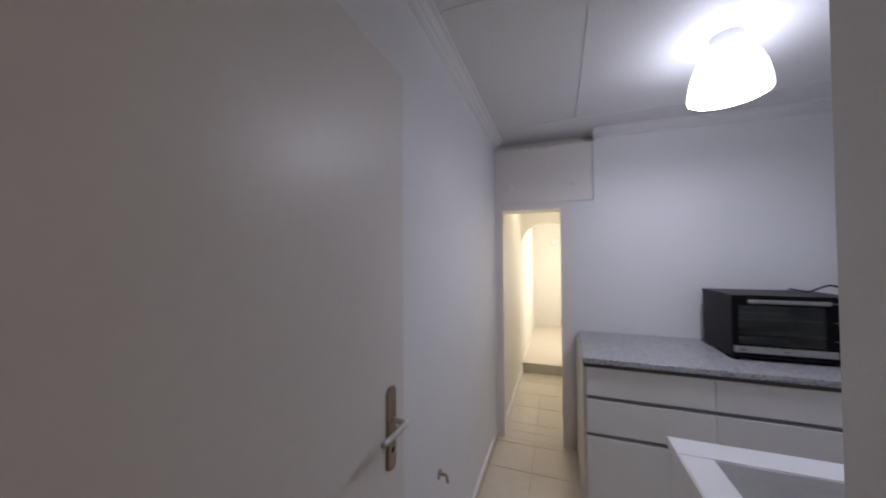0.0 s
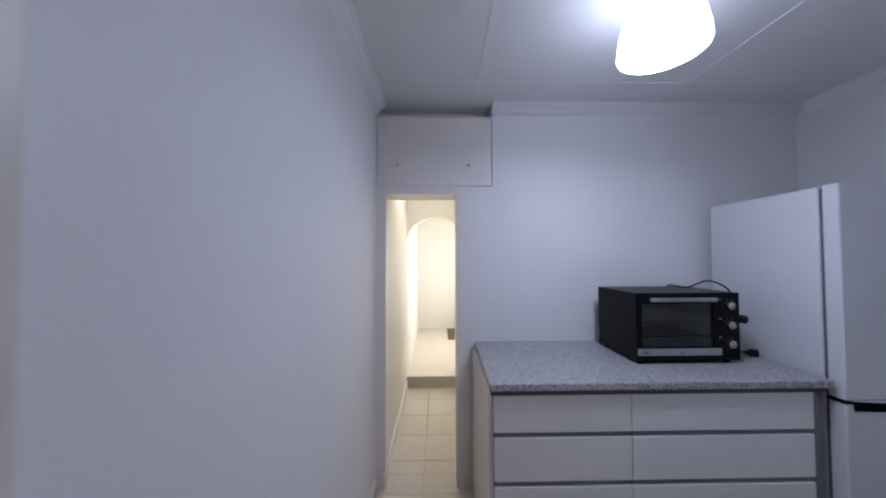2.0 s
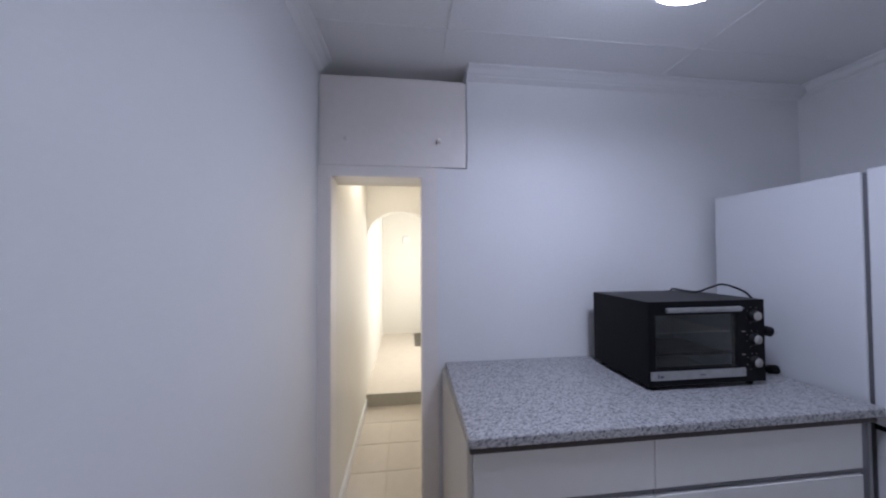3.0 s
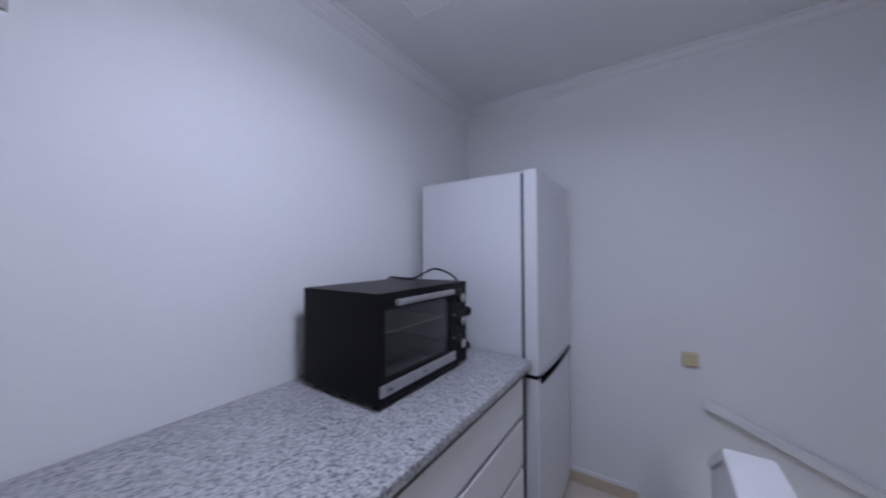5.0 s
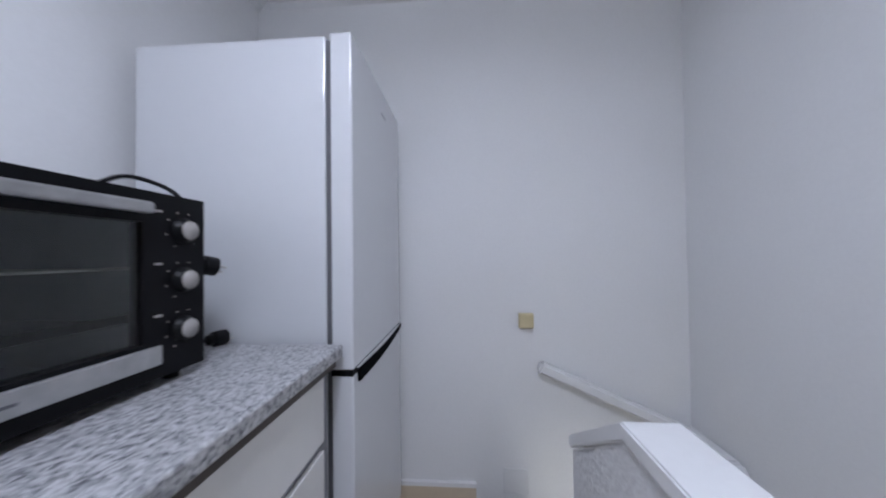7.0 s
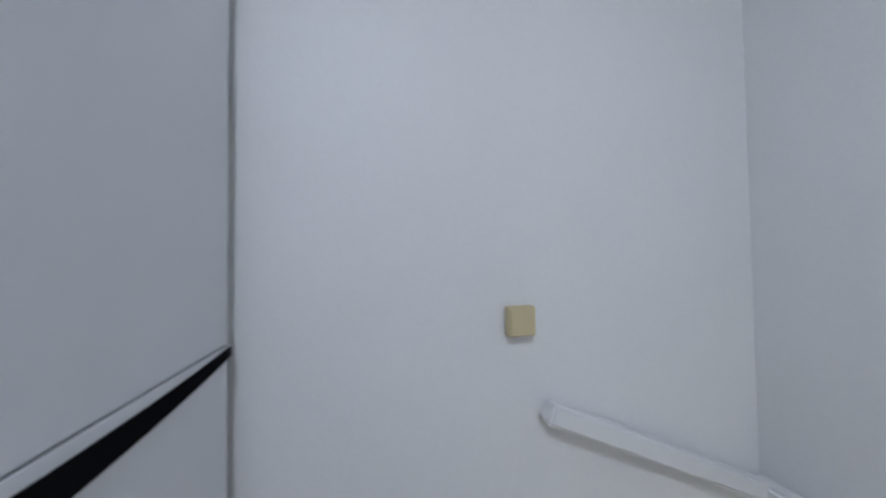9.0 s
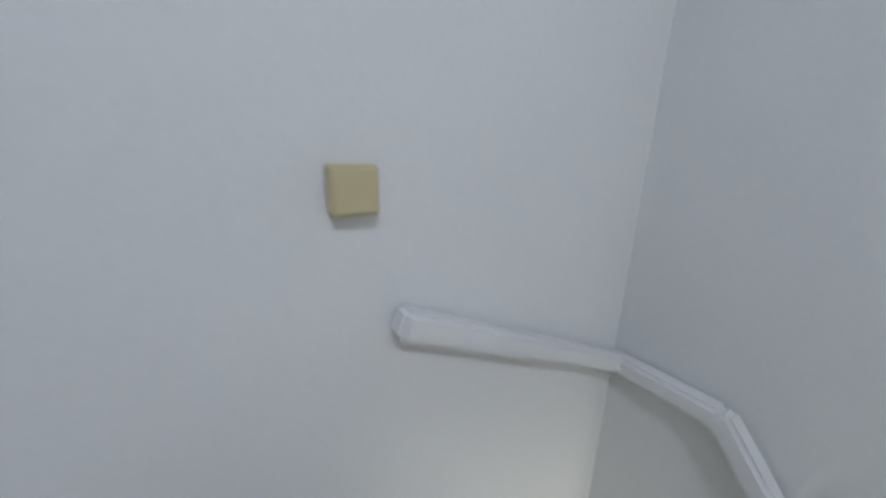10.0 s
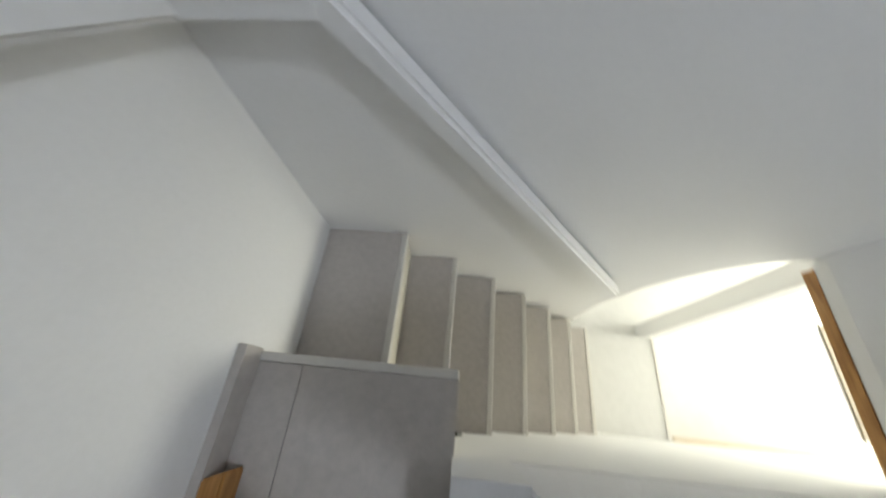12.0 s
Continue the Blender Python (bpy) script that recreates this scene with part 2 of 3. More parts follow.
def solo(name, bm, mat, at, label, category, smooth=False, group=""):
    ob = new(name, mesh_of(name, bm, mat, Vector(at) * U, smooth))
    ob.location = Vector(at) * U
    return tagged(ob, label, category, group)


# ---- large structure ----
CEIL = 2.41
structure("wall_west", boxes((-0.15, 0, -1.2, 3.0, -0.2, CEIL)), M_WALL, "smooth white painted wall beside the walkway", "wall")
north = boxes((0.585, 2.75, 3.0, 3.12, 0, 1.886))
box(north, 0.742, 2.75, 3.0, 3.12, 1.886, CEIL)
structure("wall_north", north, M_WALL, "white painted wall behind the worktop and fridge", "wall")
structure("wall_east", boxes((2.75, 2.9, 0.86, 3.12, -2.3, CEIL)), M_WALL, "white painted wall above the staircase", "wall")
# south wall of the stairwell, with a low arch to the lower hall
arch = [(0.84, -2.3), (0.84, CEIL), (2.75, CEIL), (2.75, -2.3), (1.57, -2.3), (1.57, -1.35)]
for i in range(0, 13):
    a = math.pi / 2 * i / 12
    arch.append((0.98 + 0.59 * math.cos(a) ** 0.85 if i < 12 else 0.98, -1.35 + 0.92 * math.sin(a)))
arch += [(0.935, -0.43), (0.935, -2.3)]
south = prism(arch, "y", 0.86, 0.98)
for v in south.verts:
    if v.co.y > 0.9 * U:
        v.co.y = (0.962 + (v.co.x / U - 0.84) * 0.0236) * U
structure("wall_south", south, M_WALL, "white plaster stair wall with an arched opening below", "wall")
structure("wall_passage", boxes((0.84, 0.96, -1.2, 0.86, -0.2, CEIL)), M_DOOR, "off-white painted wall at the entrance passage", "wall")
structure("wall_passage_end", boxes((-0.15, 0.96, -1.32, -1.2, -0.2, CEIL)), M_CREAM, "cream wall closing the entrance passage", "wall")

ceil = boxes((-0.15, 2.9, -1.32, 3.20, CEIL, CEIL + 0.12))
for x in (0.61, 1.80):
    box(ceil, x - 0.006, x + 0.006, 0.98, 3.0, CEIL - 0.004, CEIL + 0.01)
for x0, x1 in ((0.045, 0.604), (0.616, 1.794), (1.806, 2.70)):
    box(ceil, x0, x1, 2.714, 2.726, CEIL - 0.003, CEIL + 0.01)
    box(ceil, x0, x1, 1.5, 1.512, CEIL - 0.003, CEIL + 0.01)
structure("ceiling", ceil, M_CEIL, "white textured ceiling of jointed panels", "ceiling")

# stepped plaster coving
COVE = [(0, CEIL), (0.062, CEIL), (0.062, CEIL - 0.010), (0.046, CEIL - 0.016), (0.032, CEIL - 0.034), (0.022, CEIL - 0.040),
        (0.022, CEIL - 0.048), (0.010, CEIL - 0.058), (0, CEIL - 0.064)]
structure("coving_north", prism([(3.0 - a, z) for a, z in COVE], "x", 0.742, 2.75), M_TRIM, "stepped white plaster coving", "coving")
structure("coving_east", prism([(2.75 - a, z) for a, z in COVE], "y", 0.98, 2.937), M_TRIM, "stepped white plaster coving", "coving")
structure("coving_west", prism([(a, z) for a, z in COVE], "y", -1.2, 3.0), M_TRIM, "stepped white plaster coving", "coving")

floor = boxes((-0.15, 2.15, 1.715, 3.12, -0.2, -0.003), (2.15, 2.75, 1.757, 3.12, -0.2, -0.003), (-0.0, 0.838, -1.2, 1.715, -0.2, -0.003),
              (-0.06, 0.75, 3.12, 4.6, -0.2, -0.003))
floor = structure("floor", floor, M_GROUT, "cream tiled kitchen floor with tan joints", "floor")

# ---- corridor and far room beyond the doorway ----
structure("wall_corridor_west", boxes((-0.18, 0.045, 3.12, 4.6, -0.2, 2.3)), M_CREAM, "cream wall of the lit corridor", "wall")
structure("wall_corridor_east", boxes((0.75, 0.87, 3.12, 4.6, -0.2, 2.3)), M_CREAM, "cream wall of the lit corridor", "wall")
arch2 = [(-0.18, -0.2), (-0.18, 2.3), (1.1, 2.3), (1.1, -0.2), (0.72, -0.2), (0.72, 1.63)]
for i in range(0, 17):
    a = math.pi * i / 16
    arch2.append((0.383 + 0.337 * math.cos(a), 1.63 + 0.262 * math.sin(a)))
arch2 += [(0.046, -0.2)]
structure("wall_corridor_arch", prism(arch2, "y", 4.6, 4.75), M_CREAM, "cream wall with a round arch", "wall")
structure("floor_far_room", boxes((-0.3, 1.2, 4.545, 7.0, -0.2, 0.115)), M_TILE, "pale tiled floor one step up", "floor")
structure("step_far_room", boxes((0.047, 0.748, 4.52, 4.545, -0.01, 0.118)), M_STEPGREY, "grey tiled step under the arch", "step")
structure("wall_far_room_west", boxes((-0.1, 0.044, 4.75, 6.9, 0.115, 2.3)), M_CREAM, "brightly lit cream wall", "wall")
structure("wall_far_room_east", boxes((1.1, 1.22, 4.75, 6.9, 0.115, 2.3)), M_CREAM, "cream wall of the far room", "wall")
structure("wall_far_room_end", boxes((-0.02, 1.22, 6.9, 7.02, 0.0, 2.3)), M_CREAM, "cream wall at the end of the far room", "wall")
structure("ceiling_corridor", boxes((-0.18, 1.22, 3.2, 7.02, 2.3, 2.405)), M_CREAM, "plain cream corridor ceiling", "ceiling")
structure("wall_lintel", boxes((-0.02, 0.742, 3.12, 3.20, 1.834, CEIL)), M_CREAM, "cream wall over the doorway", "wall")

# ---- stairwell: parapet, stairs, lower hall ----
structure("wall_stair_inner", boxes((-1.2, 2.24, 1.612, 1.712, -2.3, -0.2), (2.15, 2.271, 1.612, 1.742, -0.2, -0.0), (2.24, 2.271, 1.612, 1.742, -0.6, -0.2)), M_WALL, "white wall under the parapet", "wall")
structure("stair_soffit", prism([(0.86, -0.455), (1.10, -0.455), (1.10, -0.41), (0.929, 0.25), (0.86, 0.25)], "y", 0.93, 1.611), M_WALL, "white plastered edge of the upper floor", "soffit")
structure("trim_stair_beam", boxes((1.07, 1.104, 0.995, 1.606, -0.494, -0.457)), M_WOOD, "varnished pine beam under the floor edge", "trim")
structure("floor_lower_hall", boxes((-1.2, 0.93, -0.9, 1.612, -2.1, -1.93), (0.93, 1.47, 0.98, 1.61, -2.1, -1.75), (0.93, 2.0, -0.9, 0.98, -2.1, -1.93)),
          M_PALE, "pale tiled floor of the lower hall", "floor")
structure("wall_lower_west", boxes((-1.3, -1.2, -0.9, 0.25, -2.1, -0.2), (-1.3, -1.2, 1.45, 1.712, -2.1, -0.2), (-1.3, -1.2, 0.25, 1.45, -2.1, -1.78), (-1.3, -1.2, 0.25, 1.45, -0.78, -0.2)), M_WALL, "white wall of the lower hall with a window opening", "wall")
structure("wall_lower_south", boxes((-1.3, 2.1, -1.0, -0.9, -2.1, -0.2)), M_WALL, "white wall of the lower hall", "wall")
structure("baseboard_lower_hall", boxes((-1.2, 0.90, 1.590, 1.611, -1.929, -1.74)), M_SKIRT, "beige tile skirting in the lower hall", "baseboard")
structure("wall_lower_east", boxes((2.0, 2.1, -0.9, 0.86, -2.1, -0.2)), M_WALL, "white wall of the lower hall", "wall")
structure("ceiling_lower_hall", boxes((-1.3, 2.1, -1.0, 0.86, -0.26, -0.2), (-1.3, 0.838, 0.86, 1.712, -0.26, -0.2)), M_WALL, "white ceiling of the lower hall", "ceiling")

parapet = thing("stair_parapet", (1.4, 1.66, 0), "low white stucco parapet with a smooth white cap, guarding the stairwell", "parapet")
par = prism([(0.85, -0.2), (2.15, -0.2), (2.15, 0.60), (1.86, 0.792), (0.85, 0.792)], "y", 1.614, 1.709)
box(par, 0.85, 0.925, 0.98, 1.614, -0.2, 0.792)
part("wall_body", par, M_STUCCO, parapet, "rough white stucco")
cap = prism([(0.838, 0.794), (1.855, 0.794), (2.158, 0.602), (2.160, 0.636), (1.862, 0.826), (0.838, 0.826)], "y", 1.608, 1.716)
box(cap, 0.838, 0.937, 0.98, 1.608, 0.794, 0.826)
bmesh.ops.bevel(cap, geom=[e for e in cap.edges if e.calc_length() > 0.15], offset=0.004, segments=2, affect="EDGES")
part("cap", cap, M_TRIM, parapet, "smooth white painted cap")

stairs = thing("staircase", (2.3, 1.3, -1.9), "steep grey stone staircase turning down along the white wall", "staircase")
RUN, RISE = 0.172, 0.197


def step(x0, x1, y0, y1, z, drop, nose):
    """One step: grey stone tread in two slabs, pale nosing and cream riser. nose: the side of its free edge."""
    w = 0.014
    if nose == "x":
        part("tread", boxes((x0 + w, x1, y0, y1, z - 0.022, z)), M_STONE, stairs)
        part("nosing", box(bmesh.new(), x0 - 0.008, x0 + w - 0.001, y0, y1, z - 0.026, z + 0.003, 0.003), M_NOSING, stairs, "pale stair nosing")
        part("riser", boxes((x0 + 0.004, x1, y0, y1, z - drop, z - 0.027)), M_RISER, stairs)
    else:
        mid = x0 + (x1 - x0) * 0.74
        part("tread", boxes((x0, mid - 0.001, y0 + w, y1, z - 0.022, z)), M_STONE, stairs)
        part("tread", boxes((mid + 0.001, x1, y0 + w, y1, z - 0.022, z)), M_STONE, stairs)
        part("nosing", box(bmesh.new(), x0, x1, y0 - 0.008, y0 + w - 0.001, z - 0.026, z + 0.003, 0.003), M_NOSING, stairs, "pale stair nosing")
        part("riser", boxes((x0, x1, y0 + 0.004, y1, z - drop, z - 0.027)), M_RISER, stairs)


step(2.268, 2.75, 1.454, 1.742, -0.18, 0.22, "y")
step(2.481, 2.75, 1.005, 1.615, -0.38, 0.2, "x")
for k in range(1, 7):
    x = 2.481 - RUN * k
    step(x, x + RUN + 0.004, 1.0, 1.615, -0.38 - RISE * k, 0.24, "x")
part("landing_nosing", box(bmesh.new(), 0.915, 0.94, 0.98, 1.61, -1.775, -1.742, 0.004), M_NOSING, stairs, "pale stair nosing")
solo("hall_mat", box(bmesh.new(), -0.78, -0.415, 0.735, 1.50, -1.9295, -1.914, 0.004), M_HALLMAT, (-0.6, 1.1, -1.9295), "grey-brown mat on the lower hall floor", "mat")
# skirting slabs that follow the wall
part("skirting", boxes((2.730, 2.75, 1.44, 1.742, -0.179, -0.115)), M_STONE, stairs)
structure("step_edge", boxes((2.15, 2.75, 1.742, 1.757, -0.2, -0.004)), M_RISER, "cream edge of the kitchen floor at the stairs", "step")
solo("floor_mat", box(bmesh.new(), 2.19, 2.735, 1.746, 1.948, -0.007, 0.004, 0.003), M_SLATE, (2.46, 1.83, -0.007), "charcoal mat at the head of the stairs", "mat")
strip_bm = prism([(2.690, 1.668), (2.749, 1.692), (2.749, 1.7415), (2.690, 1.7415)], "z", -0.1795, -0.118)
bmesh.ops.bevel(strip_bm, geom=list(strip_bm.edges), offset=0.004, segments=2, affect="EDGES")
solo("wooden_strip", strip_bm, M_WOOD, (2.71, 1.70, -0.1795), "short varnished pine strip on the top step", "strip")

rail = thing("handrail", (2.72, 1.4, 0.45), "white painted square handrail fixed along the stair wall", "handrail")
part("rail_bar", bar((2.724, 1.668, 0.625), (2.724, 1.04, 0.345), 0.05, 0.05, (1, 0, 0)), M_TRIM, rail)
part("rail_bar", bar((2.748, 1.034, 0.345), (2.488, 1.034, 0.348), 0.05, 0.05, (0, 1, 0)), M_TRIM, rail)
part("rail_bar", bar((2.497, 1.032, 0.358), (1.63, 1.022, -0.755), 0.05, 0.05, (0, 1, 0)), M_TRIM, rail)

# ---- doorway to the corridor ----
frame_1 = structure("door_frame", boxes((0.0, 0.062, 2.988, 3.12, 0, 1.886)), M_CUPBOARD, "white painted wooden door frame", "door frame")
part("jamb", boxes((0.505, 0.585, 2.988, 3.12, 0, 1.886)), M_CUPBOARD, frame_1)
part("head", boxes((0.062, 0.505, 2.988, 3.12, 1.834, 1.886)), M_CUPBOARD, frame_1)
part("strike_plate", boxes((0.5025, 0.505, 3.03, 3.06, 0.20, 0.30)), M_STEEL, frame_1, "small steel plate")

cupboard = thing("high_cupboard", (0.37, 3.15, 1.887), "white flat-fronted cupboard box above the doorway", "cupboard")
part("body", boxes((0.008, 0.728, 3.017, 3.118, 1.893, 2.33)), M_CUPBOARD, cupboard)
cdoor = part("door", box(bmesh.new(), 0.006, 0.7365, 2.996, 3.015, 1.890, 2.335, 0.002), M_CUPBOARD, cupboard)
for x in (0.135, 0.595):
    part("knob", lathe([(0.004, 0.0), (0.004, -0.008), (0.011, -0.012), (0.012, -0.02), (0.006, -0.024), (0.0005, -0.025)], (x, 2.996, 2.02), "y", 16), M_CUPBOARD, cdoor, "small pale knob", True)

# ---- open door leaf against the west wall ----
leaf = structure("door_1", box(bmesh.new(), 0.004, 0.034, 0.46, 1.253, 0.012, 2.03, 0.003), M_DOOR, "off-white painted door standing open against the wall", "door")
plate = []
for zc, a0 in ((1.086, 0), (0.894, math.pi)):
    plate += [(1.167 + 0.023 * math.cos(a0 + math.pi * i / 8), zc + 0.02 * math.sin(a0 + math.pi * i / 8)) for i in range(9)]
plate_bm = prism(plate, "x", 0.034, 0.0425)
bmesh.ops.bevel(plate_bm, geom=[e for e in plate_bm.edges if all(v.co.x > 0.042 * U for v in e.verts)], offset=0.003, segments=2, affect="EDGES")
handle = part("door_handle", plate_bm, M_BRASS, leaf, "aged steel lever handle on a long plate")
part("lever", tube([(0.0425, 1.168, 1.012), (0.075, 1.168, 1.012), (0.085, 1.155, 1.012), (0.085, 1.045, 1.018)], 0.008, 10), M_STEEL, handle, "", True)
part("keyhole", lathe([(0.008, 0.0), (0.008, 0.003), (0.001, 0.0035)], (0.040, 1.168, 0.93), "x", 14), M_BLACK_PL, handle)

# ---- worktop and drawer units ----
slab = box(bmesh.new(), 0.605, 2.078, 2.315, 2.998, 0.868, 0.90, 0.005, 3)
for v in slab.verts:  # the end runs slightly out of square
    if v.co.x < 0.7 * U and v.co.y > 2.9 * U:
        v.co.x += 0.018 * U
worktop = thing("worktop", (1.34, 2.65, 0.868), "speckled light grey granite worktop on white drawer units", "worktop")
part("slab", slab, M_GRANITE, worktop)
part("batten", boxes((0.612, 2.062, 2.328, 2.345, 0.8465, 0.867)), M_BATTEN, worktop, "dark brown batten under the front edge")


def drawer_unit(x0, x1, name_label):
    unit = thing("drawer_unit", ((x0 + x1) / 2, 2.65, 0), name_label, "cabinet", "drawer units under the worktop")
    part("body", boxes((x0, x1, 2.362, 2.99, 0.10, 0.866)), M_CARCASS, unit, "cream melamine carcass")
    part("plinth", boxes((x0, x1, 2.40, 2.42, 0.0, 0.098)), M_FRONT, unit)
    for z0, z1 in ((0.686, 0.846), (0.482, 0.664), (0.105, 0.460)):
        part("drawer_front", box(bmesh.new(), x0 + 0.001, x1 - 0.001, 2.336, 2.355, z0, z1, 0.0025), M_FRONT, unit)
        if z1 < 0.8:
            part("pull_rail", boxes((x0 + 0.002, x1 - 0.002, 2.346, 2.361, z1 + 0.001, z1 + 0.0135)), M_ALU, unit, "recessed aluminium pull rail")
    return unit


drawer_unit(0.622, 1.2155, "narrow white drawer unit with aluminium pull rails under the worktop")
drawer_unit(1.216, 2.012, "wide white drawer unit with aluminium pull rails under the worktop")
solo("side_panel", boxes((0.606, 0.6205, 2.347, 2.995, 0.0, 0.866)), M_CARCASS, (0.613, 2.67, 0), "cream melamine end panel of the drawer units", "panel")
solo("filler_panel", boxes((2.014, 2.062, 2.352, 2.99, 0.0, 0.866)), M_ALU, (2.04, 2.67, 0), "grey metal filler panel beside the fridge", "panel")

# ---- fridge freezer ----
fridge = thing("fridge_freezer", (2.40, 2.62, 0), "tall white fridge freezer with a black grip between its doors", "fridge")
part("body", box(bmesh.new(), 2.104, 2.700, 2.372, 2.936, 0.03, 1.742, 0.004), M_FRIDGE, fridge)
part("seal", boxes((2.112, 2.692, 2.357, 2.372, 0.06, 1.735)), M_GASKET, fridge, "dark grey rubber seal")
upper = part("upper_door", box(bmesh.new(), 2.102, 2.702, 2.296, 2.357, 0.822, 1.748, 0.006, 3), M_FRIDGE, fridge)
lower = part("lower_door", box(bmesh.new(), 2.102, 2.702, 2.296, 2.357, 0.05, 0.806, 0.006, 3), M_FRIDGE, fridge)
part("grip_gap", boxes((2.1015, 2.703, 2.2975, 2.357, 0.8065, 0.8215)), M_BLACK_PL, fridge, "black recess between the doors")
ARC = [i / 16 for i in range(17)]
edge = [(2.128 + 0.572 * a, 0.8205 - 0.045 * a * (1 - a)) for a in ARC]
belly = [(2.136 + 0.564 * a, 0.780 + 0.024 * a - 0.054 * a * (1 - a)) for a in ARC]
part("grip", prism(edge + belly[::-1], "y", 2.290, 2.2955), M_GRIP, lower, "black crescent-shaped grip")
part("lip", prism(edge + [(2.70, 0.8235), (2.128, 0.8235)], "y", 2.2925, 2.2955), M_FRIDGE, upper)
part("badge", boxes((2.415, 2.47, 2.2945, 2.296, 1.655, 1.661)), M_ALU, upper, "small grey badge")
for x in (2.14, 2.66):
    for y in (2.42, 2.88):
        part("foot", lathe([(0.018, 0.0), (0.018, 0.03)], (x, y, 0.0), "z", 12, close=True), M_BLACK_PL, fridge)

# ---- tabletop oven ----
oven = thing("mini_oven", (1.615, 2.73, 0.90), "black tabletop oven with a glass door and three silver knobs", "oven")
for x0, x1 in ((1.36, 1.368), (1.874, 1.882)):
    part("side_panel", boxes((x0, x1, 2.585, 2.92, 0.918, 1.25)), M_BLACK, oven)
part("top_panel", boxes((1.368, 1.874, 2.585, 2.92, 1.242, 1.25)), M_BLACK, oven)
part("base_panel", boxes((1.368, 1.874, 2.585, 2.92, 0.918, 0.926)), M_BLACK, oven)
part("back_panel", boxes((1.368, 1.874, 2.912, 2.92, 0.926, 1.242)), M_BLACK, oven)
part("front_frame", boxes((1.36, 1.392, 2.557, 2.585, 0.918, 1.25), (1.755, 1.882, 2.557, 2.585, 0.918, 1.25),
                          (1.392, 1.755, 2.557, 2.585, 1.195, 1.25), (1.392, 1.755, 2.557, 2.585, 0.918, 0.984)), M_BLACK, oven)
part("lining", boxes((1.385, 1.39, 2.59, 2.90, 0.93, 1.235), (1.775, 1.78, 2.59, 2.90, 0.93, 1.235), (1.39, 1.775, 2.89, 2.90, 0.93, 1.235),
                     (1.39, 1.775, 2.59, 2.89, 0.93, 0.936), (1.39, 1.775, 2.59, 2.89, 1.23, 1.235)), M_OVEN_IN, oven, "dark grey oven lining")
part("glass_pane", boxes((1.392, 1.755, 2.562, 2.566, 0.984, 1.195)), M_GLASS, oven, "smoked glass")
rack = bmesh.new()
tube([(1.395, 2.60, 1.115), (1.77, 2.60, 1.115)], 0.0025, 6, rack)
tube([(1.395, 2.86, 1.115), (1.77, 2.86, 1.115)], 0.0025, 6, rack)
for i in range(12):
    tube([(1.41 + i * 0.031, 2.60, 1.115), (1.41 + i * 0.031, 2.86, 1.115)], 0.0015, 5, rack)
part("rack", rack, M_STEEL, oven, "chromed wire rack")
tray = boxes((1.395, 1.77, 2.60, 2.86, 1.02, 1.023), (1.395, 1.77, 2.60, 2.603, 1.023, 1.035))
part("tray", tray, M_BLACK, oven, "black baking tray")
part("handle", box(bmesh.new(), 1.425, 1.755, 2.532, 2.548, 1.208, 1.228, 0.005, 3), M_STRIP, oven, "silver bar handle")
for x in (1.45, 1.73):
    part("handle_post", boxes((x - 0.006, x + 0.006, 2.546, 2.558, 1.211, 1.225)), M_BLACK_PL, oven)
strip = part("lower_strip", box(bmesh.new(), 1.366, 1.785, 2.550, 2.558, 0.943, 0.977, 0.002), M_STRIP, oven, "worn silver strip")
part("emblem", boxes((1.392, 1.398, 2.549, 2.5502, 0.952, 0.968), (1.402, 1.418, 2.549, 2.5502, 0.953, 0.963)), M_GASKET, strip)
part("print", boxes((1.575, 1.60, 2.549, 2.5502, 0.957, 0.961)), M_GASKET, strip)
for z in (1.185, 1.090, 0.997):
    k = part("knob", lathe([(0.0245, 0.0), (0.0245, -0.005), (0.0195, -0.008), (0.0188, -0.015), (0.0005, -0.016)], (1.832, 2.557, z), "y", 24), M_BLACK_PL, oven, "", True)
    part("knob_face", lathe([(0.0182, -0.0162), (0.0176, -0.0182), (0.0005, -0.0185)], (1.832, 2.557, z), "y", 24), M_KNOB, k, "silver knob face", True)
    for a in (1.2, 1.9, 2.6, 3.4, 4.2):
        mx, mz = 1.832 + 0.035 * math.cos(a), z + 0.035 * math.sin(a)
        part("scale_mark", boxes((mx - 0.0015, mx + 0.0015, 2.5562, 2.5572, mz - 0.0015, mz + 0.0015)), M_KNOB, oven)
    part("label_print", boxes((1.776, 1.79, 2.5562, 2.5572, z + 0.030, z + 0.034)), M_KNOB, oven)
for x in (1.39, 1.84):
    for y in (2.59, 2.88):
        part("foot", lathe([(0.014, 0.0), (0.016, 0.019)], (x, y, 0.90), "z", 12, close=True), M_BLACK_PL, oven)
cable = part("cable", tube([(1.79, 2.928, 1.20), (1.79, 2.915, 1.256), (1.80, 2.86, 1.257), (1.812, 2.79, 1.257), (1.83, 2.74, 1.282), (1.848, 2.70, 1.300), (1.864, 2.65, 1.288),
                            (1.876, 2.61, 1.262), (1.887, 2.588, 1.21), (1.891, 2.588, 1.135)], 0.0045), M_BLACK_PL, oven, "black cable", True)
plug = tube([(1.884, 2.594, 1.122), (1.897, 2.588, 1.119), (1.912, 2.582, 1.116)], 0.014, 12)
tube([(1.910, 2.583, 1.1165), (1.932, 2.574, 1.111)], 0.021, 14, plug)
part("plug", plug, M_BLACK_PL, cable, "black mains plug", True)
part("pin", tube([(1.930, 2.571, 1.114), (1.950, 2.562, 1.108)], 0.0026, 8), M_STEEL, cable)
part("pin", tube([(1.930, 2.579, 1.104), (1.950, 2.571, 1.098)], 0.0026, 8), M_STEEL, cable)
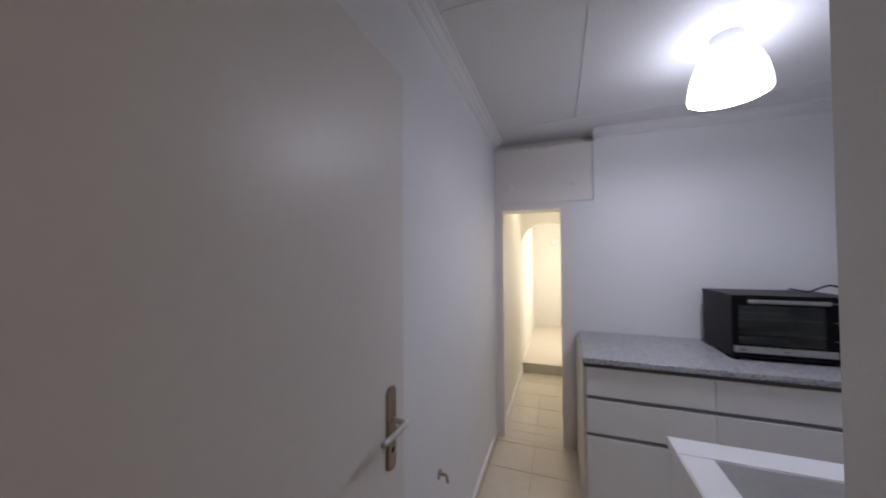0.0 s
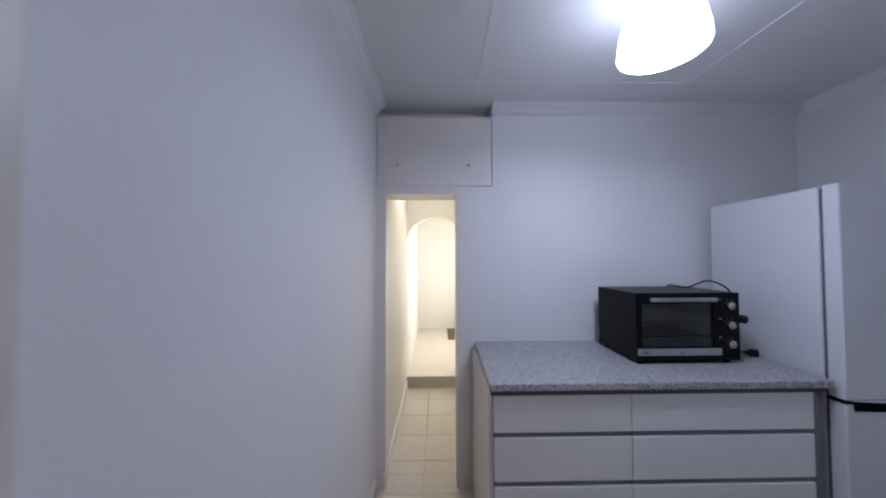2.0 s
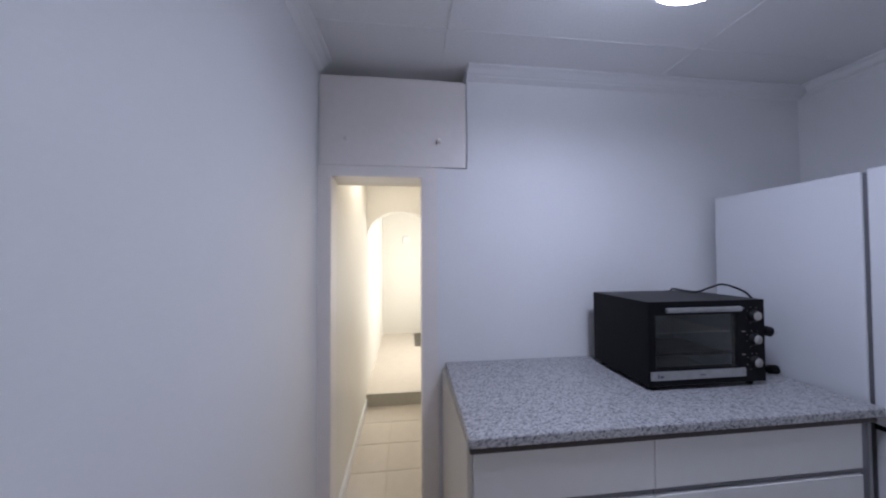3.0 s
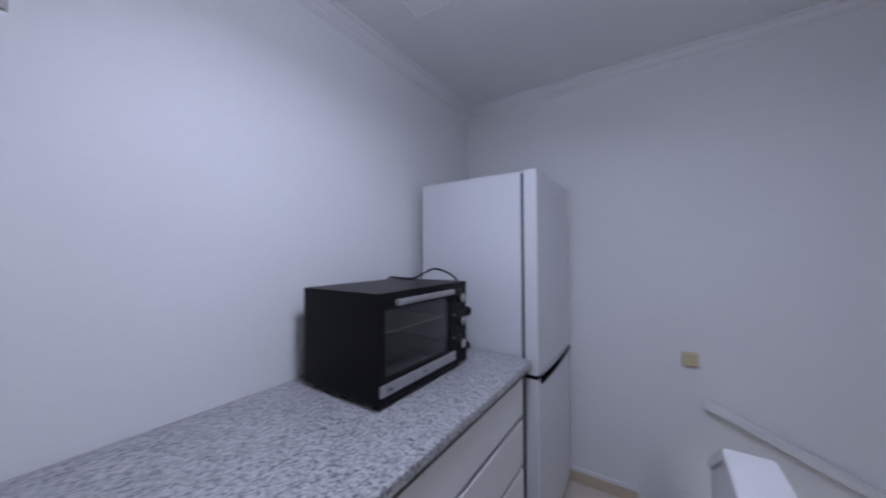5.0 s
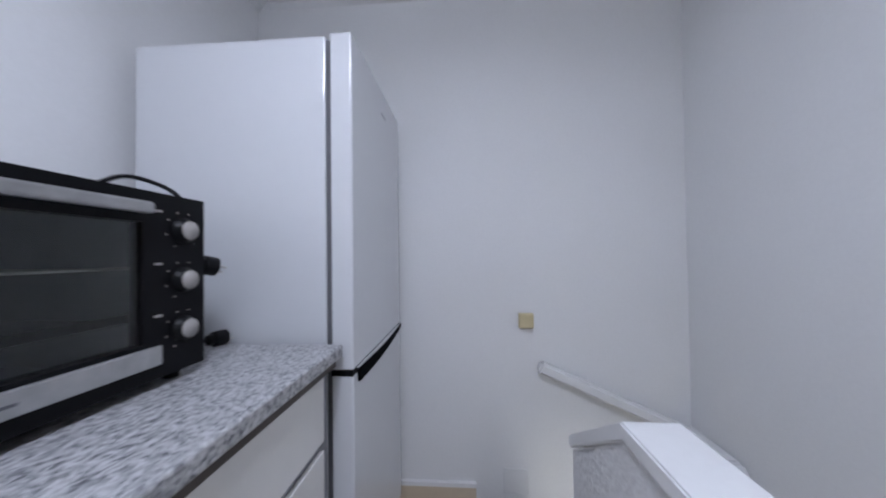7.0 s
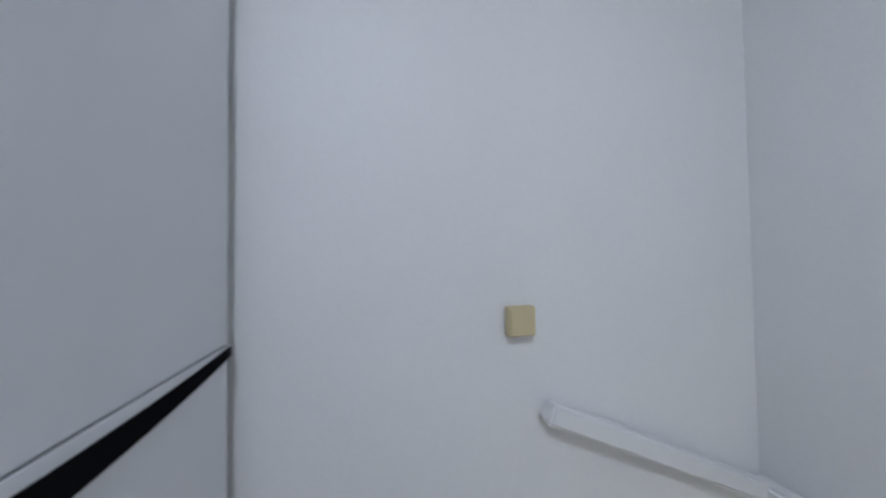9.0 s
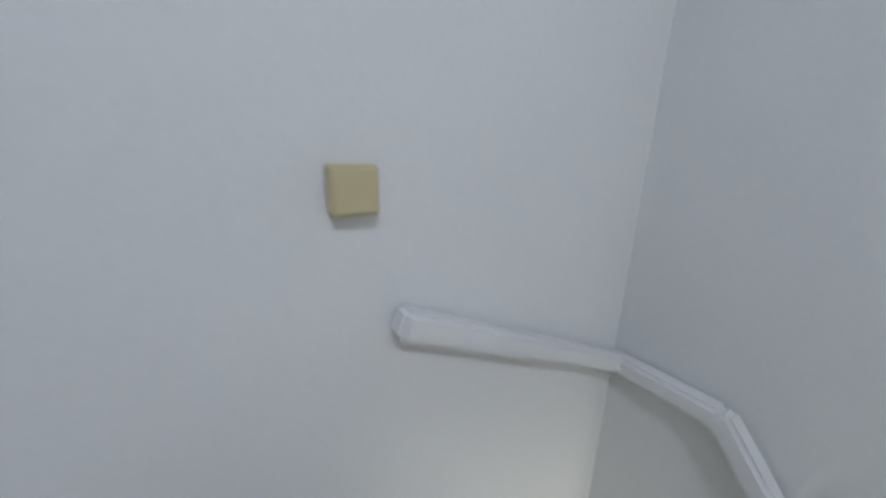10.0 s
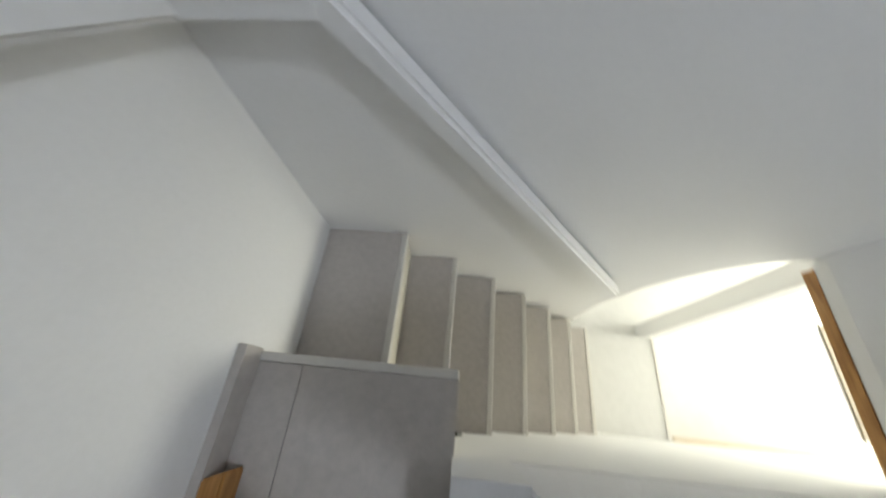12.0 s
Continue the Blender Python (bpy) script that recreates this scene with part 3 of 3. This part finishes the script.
oven.location += Vector((0.008, -0.018, 0)) * U
solo("socket_adaptor", box(bmesh.new(), 1.900, 1.934, 2.66, 2.72, 0.90, 0.955, 0.006), M_PLATE, (1.893, 2.69, 0.90), "white plug adaptor beside the oven on the worktop", "adaptor")
lead = solo("extension_lead", tube([(1.900, 2.70, 0.965), (1.925, 2.69, 0.967), (1.96, 2.675, 0.945), (2.0, 2.66, 0.924), (2.04, 2.65, 0.919)], 0.0045), M_BLACK_PL, (1.92, 2.65, 0.90),
            "black cable with a round plug lying on the worktop", "cable", True)
end_plug = tube([(2.030, 2.652, 0.9195), (2.046, 2.647, 0.9195)], 0.013, 12)
tube([(2.044, 2.648, 0.9195), (2.074, 2.638, 0.9195)], 0.0195, 14, end_plug)
part("plug", end_plug, M_BLACK_PL, lead, "", True)
part("pin", tube([(2.072, 2.645, 0.926), (2.090, 2.639, 0.926)], 0.0026, 8), M_STEEL, lead)
part("pin", tube([(2.072, 2.634, 0.912), (2.090, 2.628, 0.912)], 0.0026, 8), M_STEEL, lead)

# ---- ceiling lamp ----
LX, LY = 1.180, 2.062
lamp = thing("ceiling_lamp", (LX, LY, CEIL), "lit white bell-shaped glass ceiling lamp", "lamp")
part("canopy", lathe([(0.0005, CEIL), (0.060, CEIL), (0.060, CEIL - 0.006), (0.056, CEIL - 0.014), (0.054, CEIL - 0.050), (0.050, CEIL - 0.056), (0.0005, CEIL - 0.056)], (LX, LY, 0), "z", 32), M_CANOPY, lamp, "white lamp base", True)
part("shade", lathe([(0.050, CEIL - 0.0565), (0.068, CEIL - 0.064), (0.086, CEIL - 0.079), (0.103, CEIL - 0.102), (0.118, CEIL - 0.134), (0.130, CEIL - 0.172), (0.138, CEIL - 0.215),
                     (0.141, CEIL - 0.252), (0.137, CEIL - 0.258)], (LX, LY, 0), "z", 48), M_SHADE, lamp, "glowing opal glass shade", True)
part("bulb_disc", lathe([(0.136, CEIL - 0.256), (0.10, CEIL - 0.250), (0.0005, CEIL - 0.248)], (LX, LY, 0), "z", 48), M_BULB, lamp, "bright open underside", True)

# ---- fittings on the walls ----
stop = thing("door_stop", (0.0, 1.645, 0.55), "small tarnished metal door stop fixed low on the wall", "door stop")
part("plate", lathe([(0.0005, 0.0), (0.02, 0.0), (0.02, 0.004), (0.0005, 0.005)], (0.0, 1.645, 0.55), "x", 18), M_BRASS, stop)
part("stem", tube([(0.004, 1.645, 0.55), (0.03, 1.645, 0.55), (0.036, 1.65, 0.52)], 0.006, 8), M_BRASS, stop, "", True)
switch = thing("light_switch", (2.75, 1.721, 0.826), "aged ivory surface-mounted light switch", "switch")
part("box", box(bmesh.new(), 2.722, 2.75, 1.688, 1.754, 0.792, 0.860, 0.006, 3), M_IVORY, switch)
part("rocker", box(bmesh.new(), 2.719, 2.7225, 1.6925, 1.7495, 0.797, 0.855, 0.0015), M_IVORY, switch)
solo("blank_plate", box(bmesh.new(), 2.744, 2.75, 1.72, 1.832, 0.04, 0.15, 0.003), M_PLATE, (2.747, 1.776, 0.04), "square white blank cover plate low on the wall", "cover plate")
solo("wall_box", box(bmesh.new(), 0.38, 0.50, 6.87, 6.90, 1.66, 1.78, 0.006), M_PLATE, (0.44, 6.885, 1.66), "small white box on the far wall", "wall box")
solo("rug", box(bmesh.new(), 0.56, 1.05, 6.1, 6.86, 0.1152, 0.127, 0.004), M_RUG, (0.8, 6.4, 0.1152), "grey rug on the far room floor", "rug")
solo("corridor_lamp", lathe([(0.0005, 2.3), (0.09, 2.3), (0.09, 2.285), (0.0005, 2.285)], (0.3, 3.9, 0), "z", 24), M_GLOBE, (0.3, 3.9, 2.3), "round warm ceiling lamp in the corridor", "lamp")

# ---- skirting ----
sk = structure("baseboard_east", boxes((2.738, 2.75, 1.957, 2.99, 0, 0.062)), M_SKIRT, "beige tile skirting with a white top", "baseboard")
part("skirting_top", boxes((2.734, 2.75, 1.957, 2.99, 0.0625, 0.082)), M_TRIM, sk, "white plaster top")
sk = structure("baseboard_west", boxes((0.0, 0.012, 1.30, 2.96, 0, 0.062)), M_SKIRT, "beige tile skirting with a white top", "baseboard")
part("skirting_top", boxes((0.0, 0.015, 1.30, 2.96, 0.0625, 0.078)), M_TRIM, sk, "white plaster top")
structure("baseboard_corridor", boxes((0.045, 0.058, 3.13, 4.518, 0, 0.08)), M_TRIM, "white corridor skirting", "baseboard")

# ---- floor tiles ----
TILE, JOINT = 0.3205, 0.003
shared = {}


def tile(x0, x1, y0, y1):
    if x1 - x0 < 0.015 or y1 - y0 < 0.015:
        return
    key = (round(x1 - x0, 3), round(y1 - y0, 3))
    if key not in shared:
        bm = box(bmesh.new(), 0, x1 - x0, 0, y1 - y0, -0.012, 0, 0.0015, 1)
        shared[key] = mesh_of("tile", bm, M_TILE)
    ob = new("tile", shared[key])
    ob.parent = floor
    ob.location = Vector((x0, y0, 0)) * U


def tiles(ax0, ax1, ay0, ay1):
    for i in range(-4, 12):
        for j in range(-16, 8):
            x0, y0 = 0.296 + TILE * i, 2.939 + TILE * j
            tile(max(x0 + JOINT / 2, ax0), min(x0 + TILE - JOINT / 2, ax1), max(y0 + JOINT / 2, ay0), min(y0 + TILE - JOINT / 2, ay1))


tiles(0.0, 2.735, 1.957, 2.998)
tiles(0.0, 2.15, 1.717, 1.955)
tiles(0.0, 0.838, -1.2, 1.715)
tiles(0.062, 0.505, 2.998, 3.12)
tiles(0.045, 0.75, 3.122, 4.518)
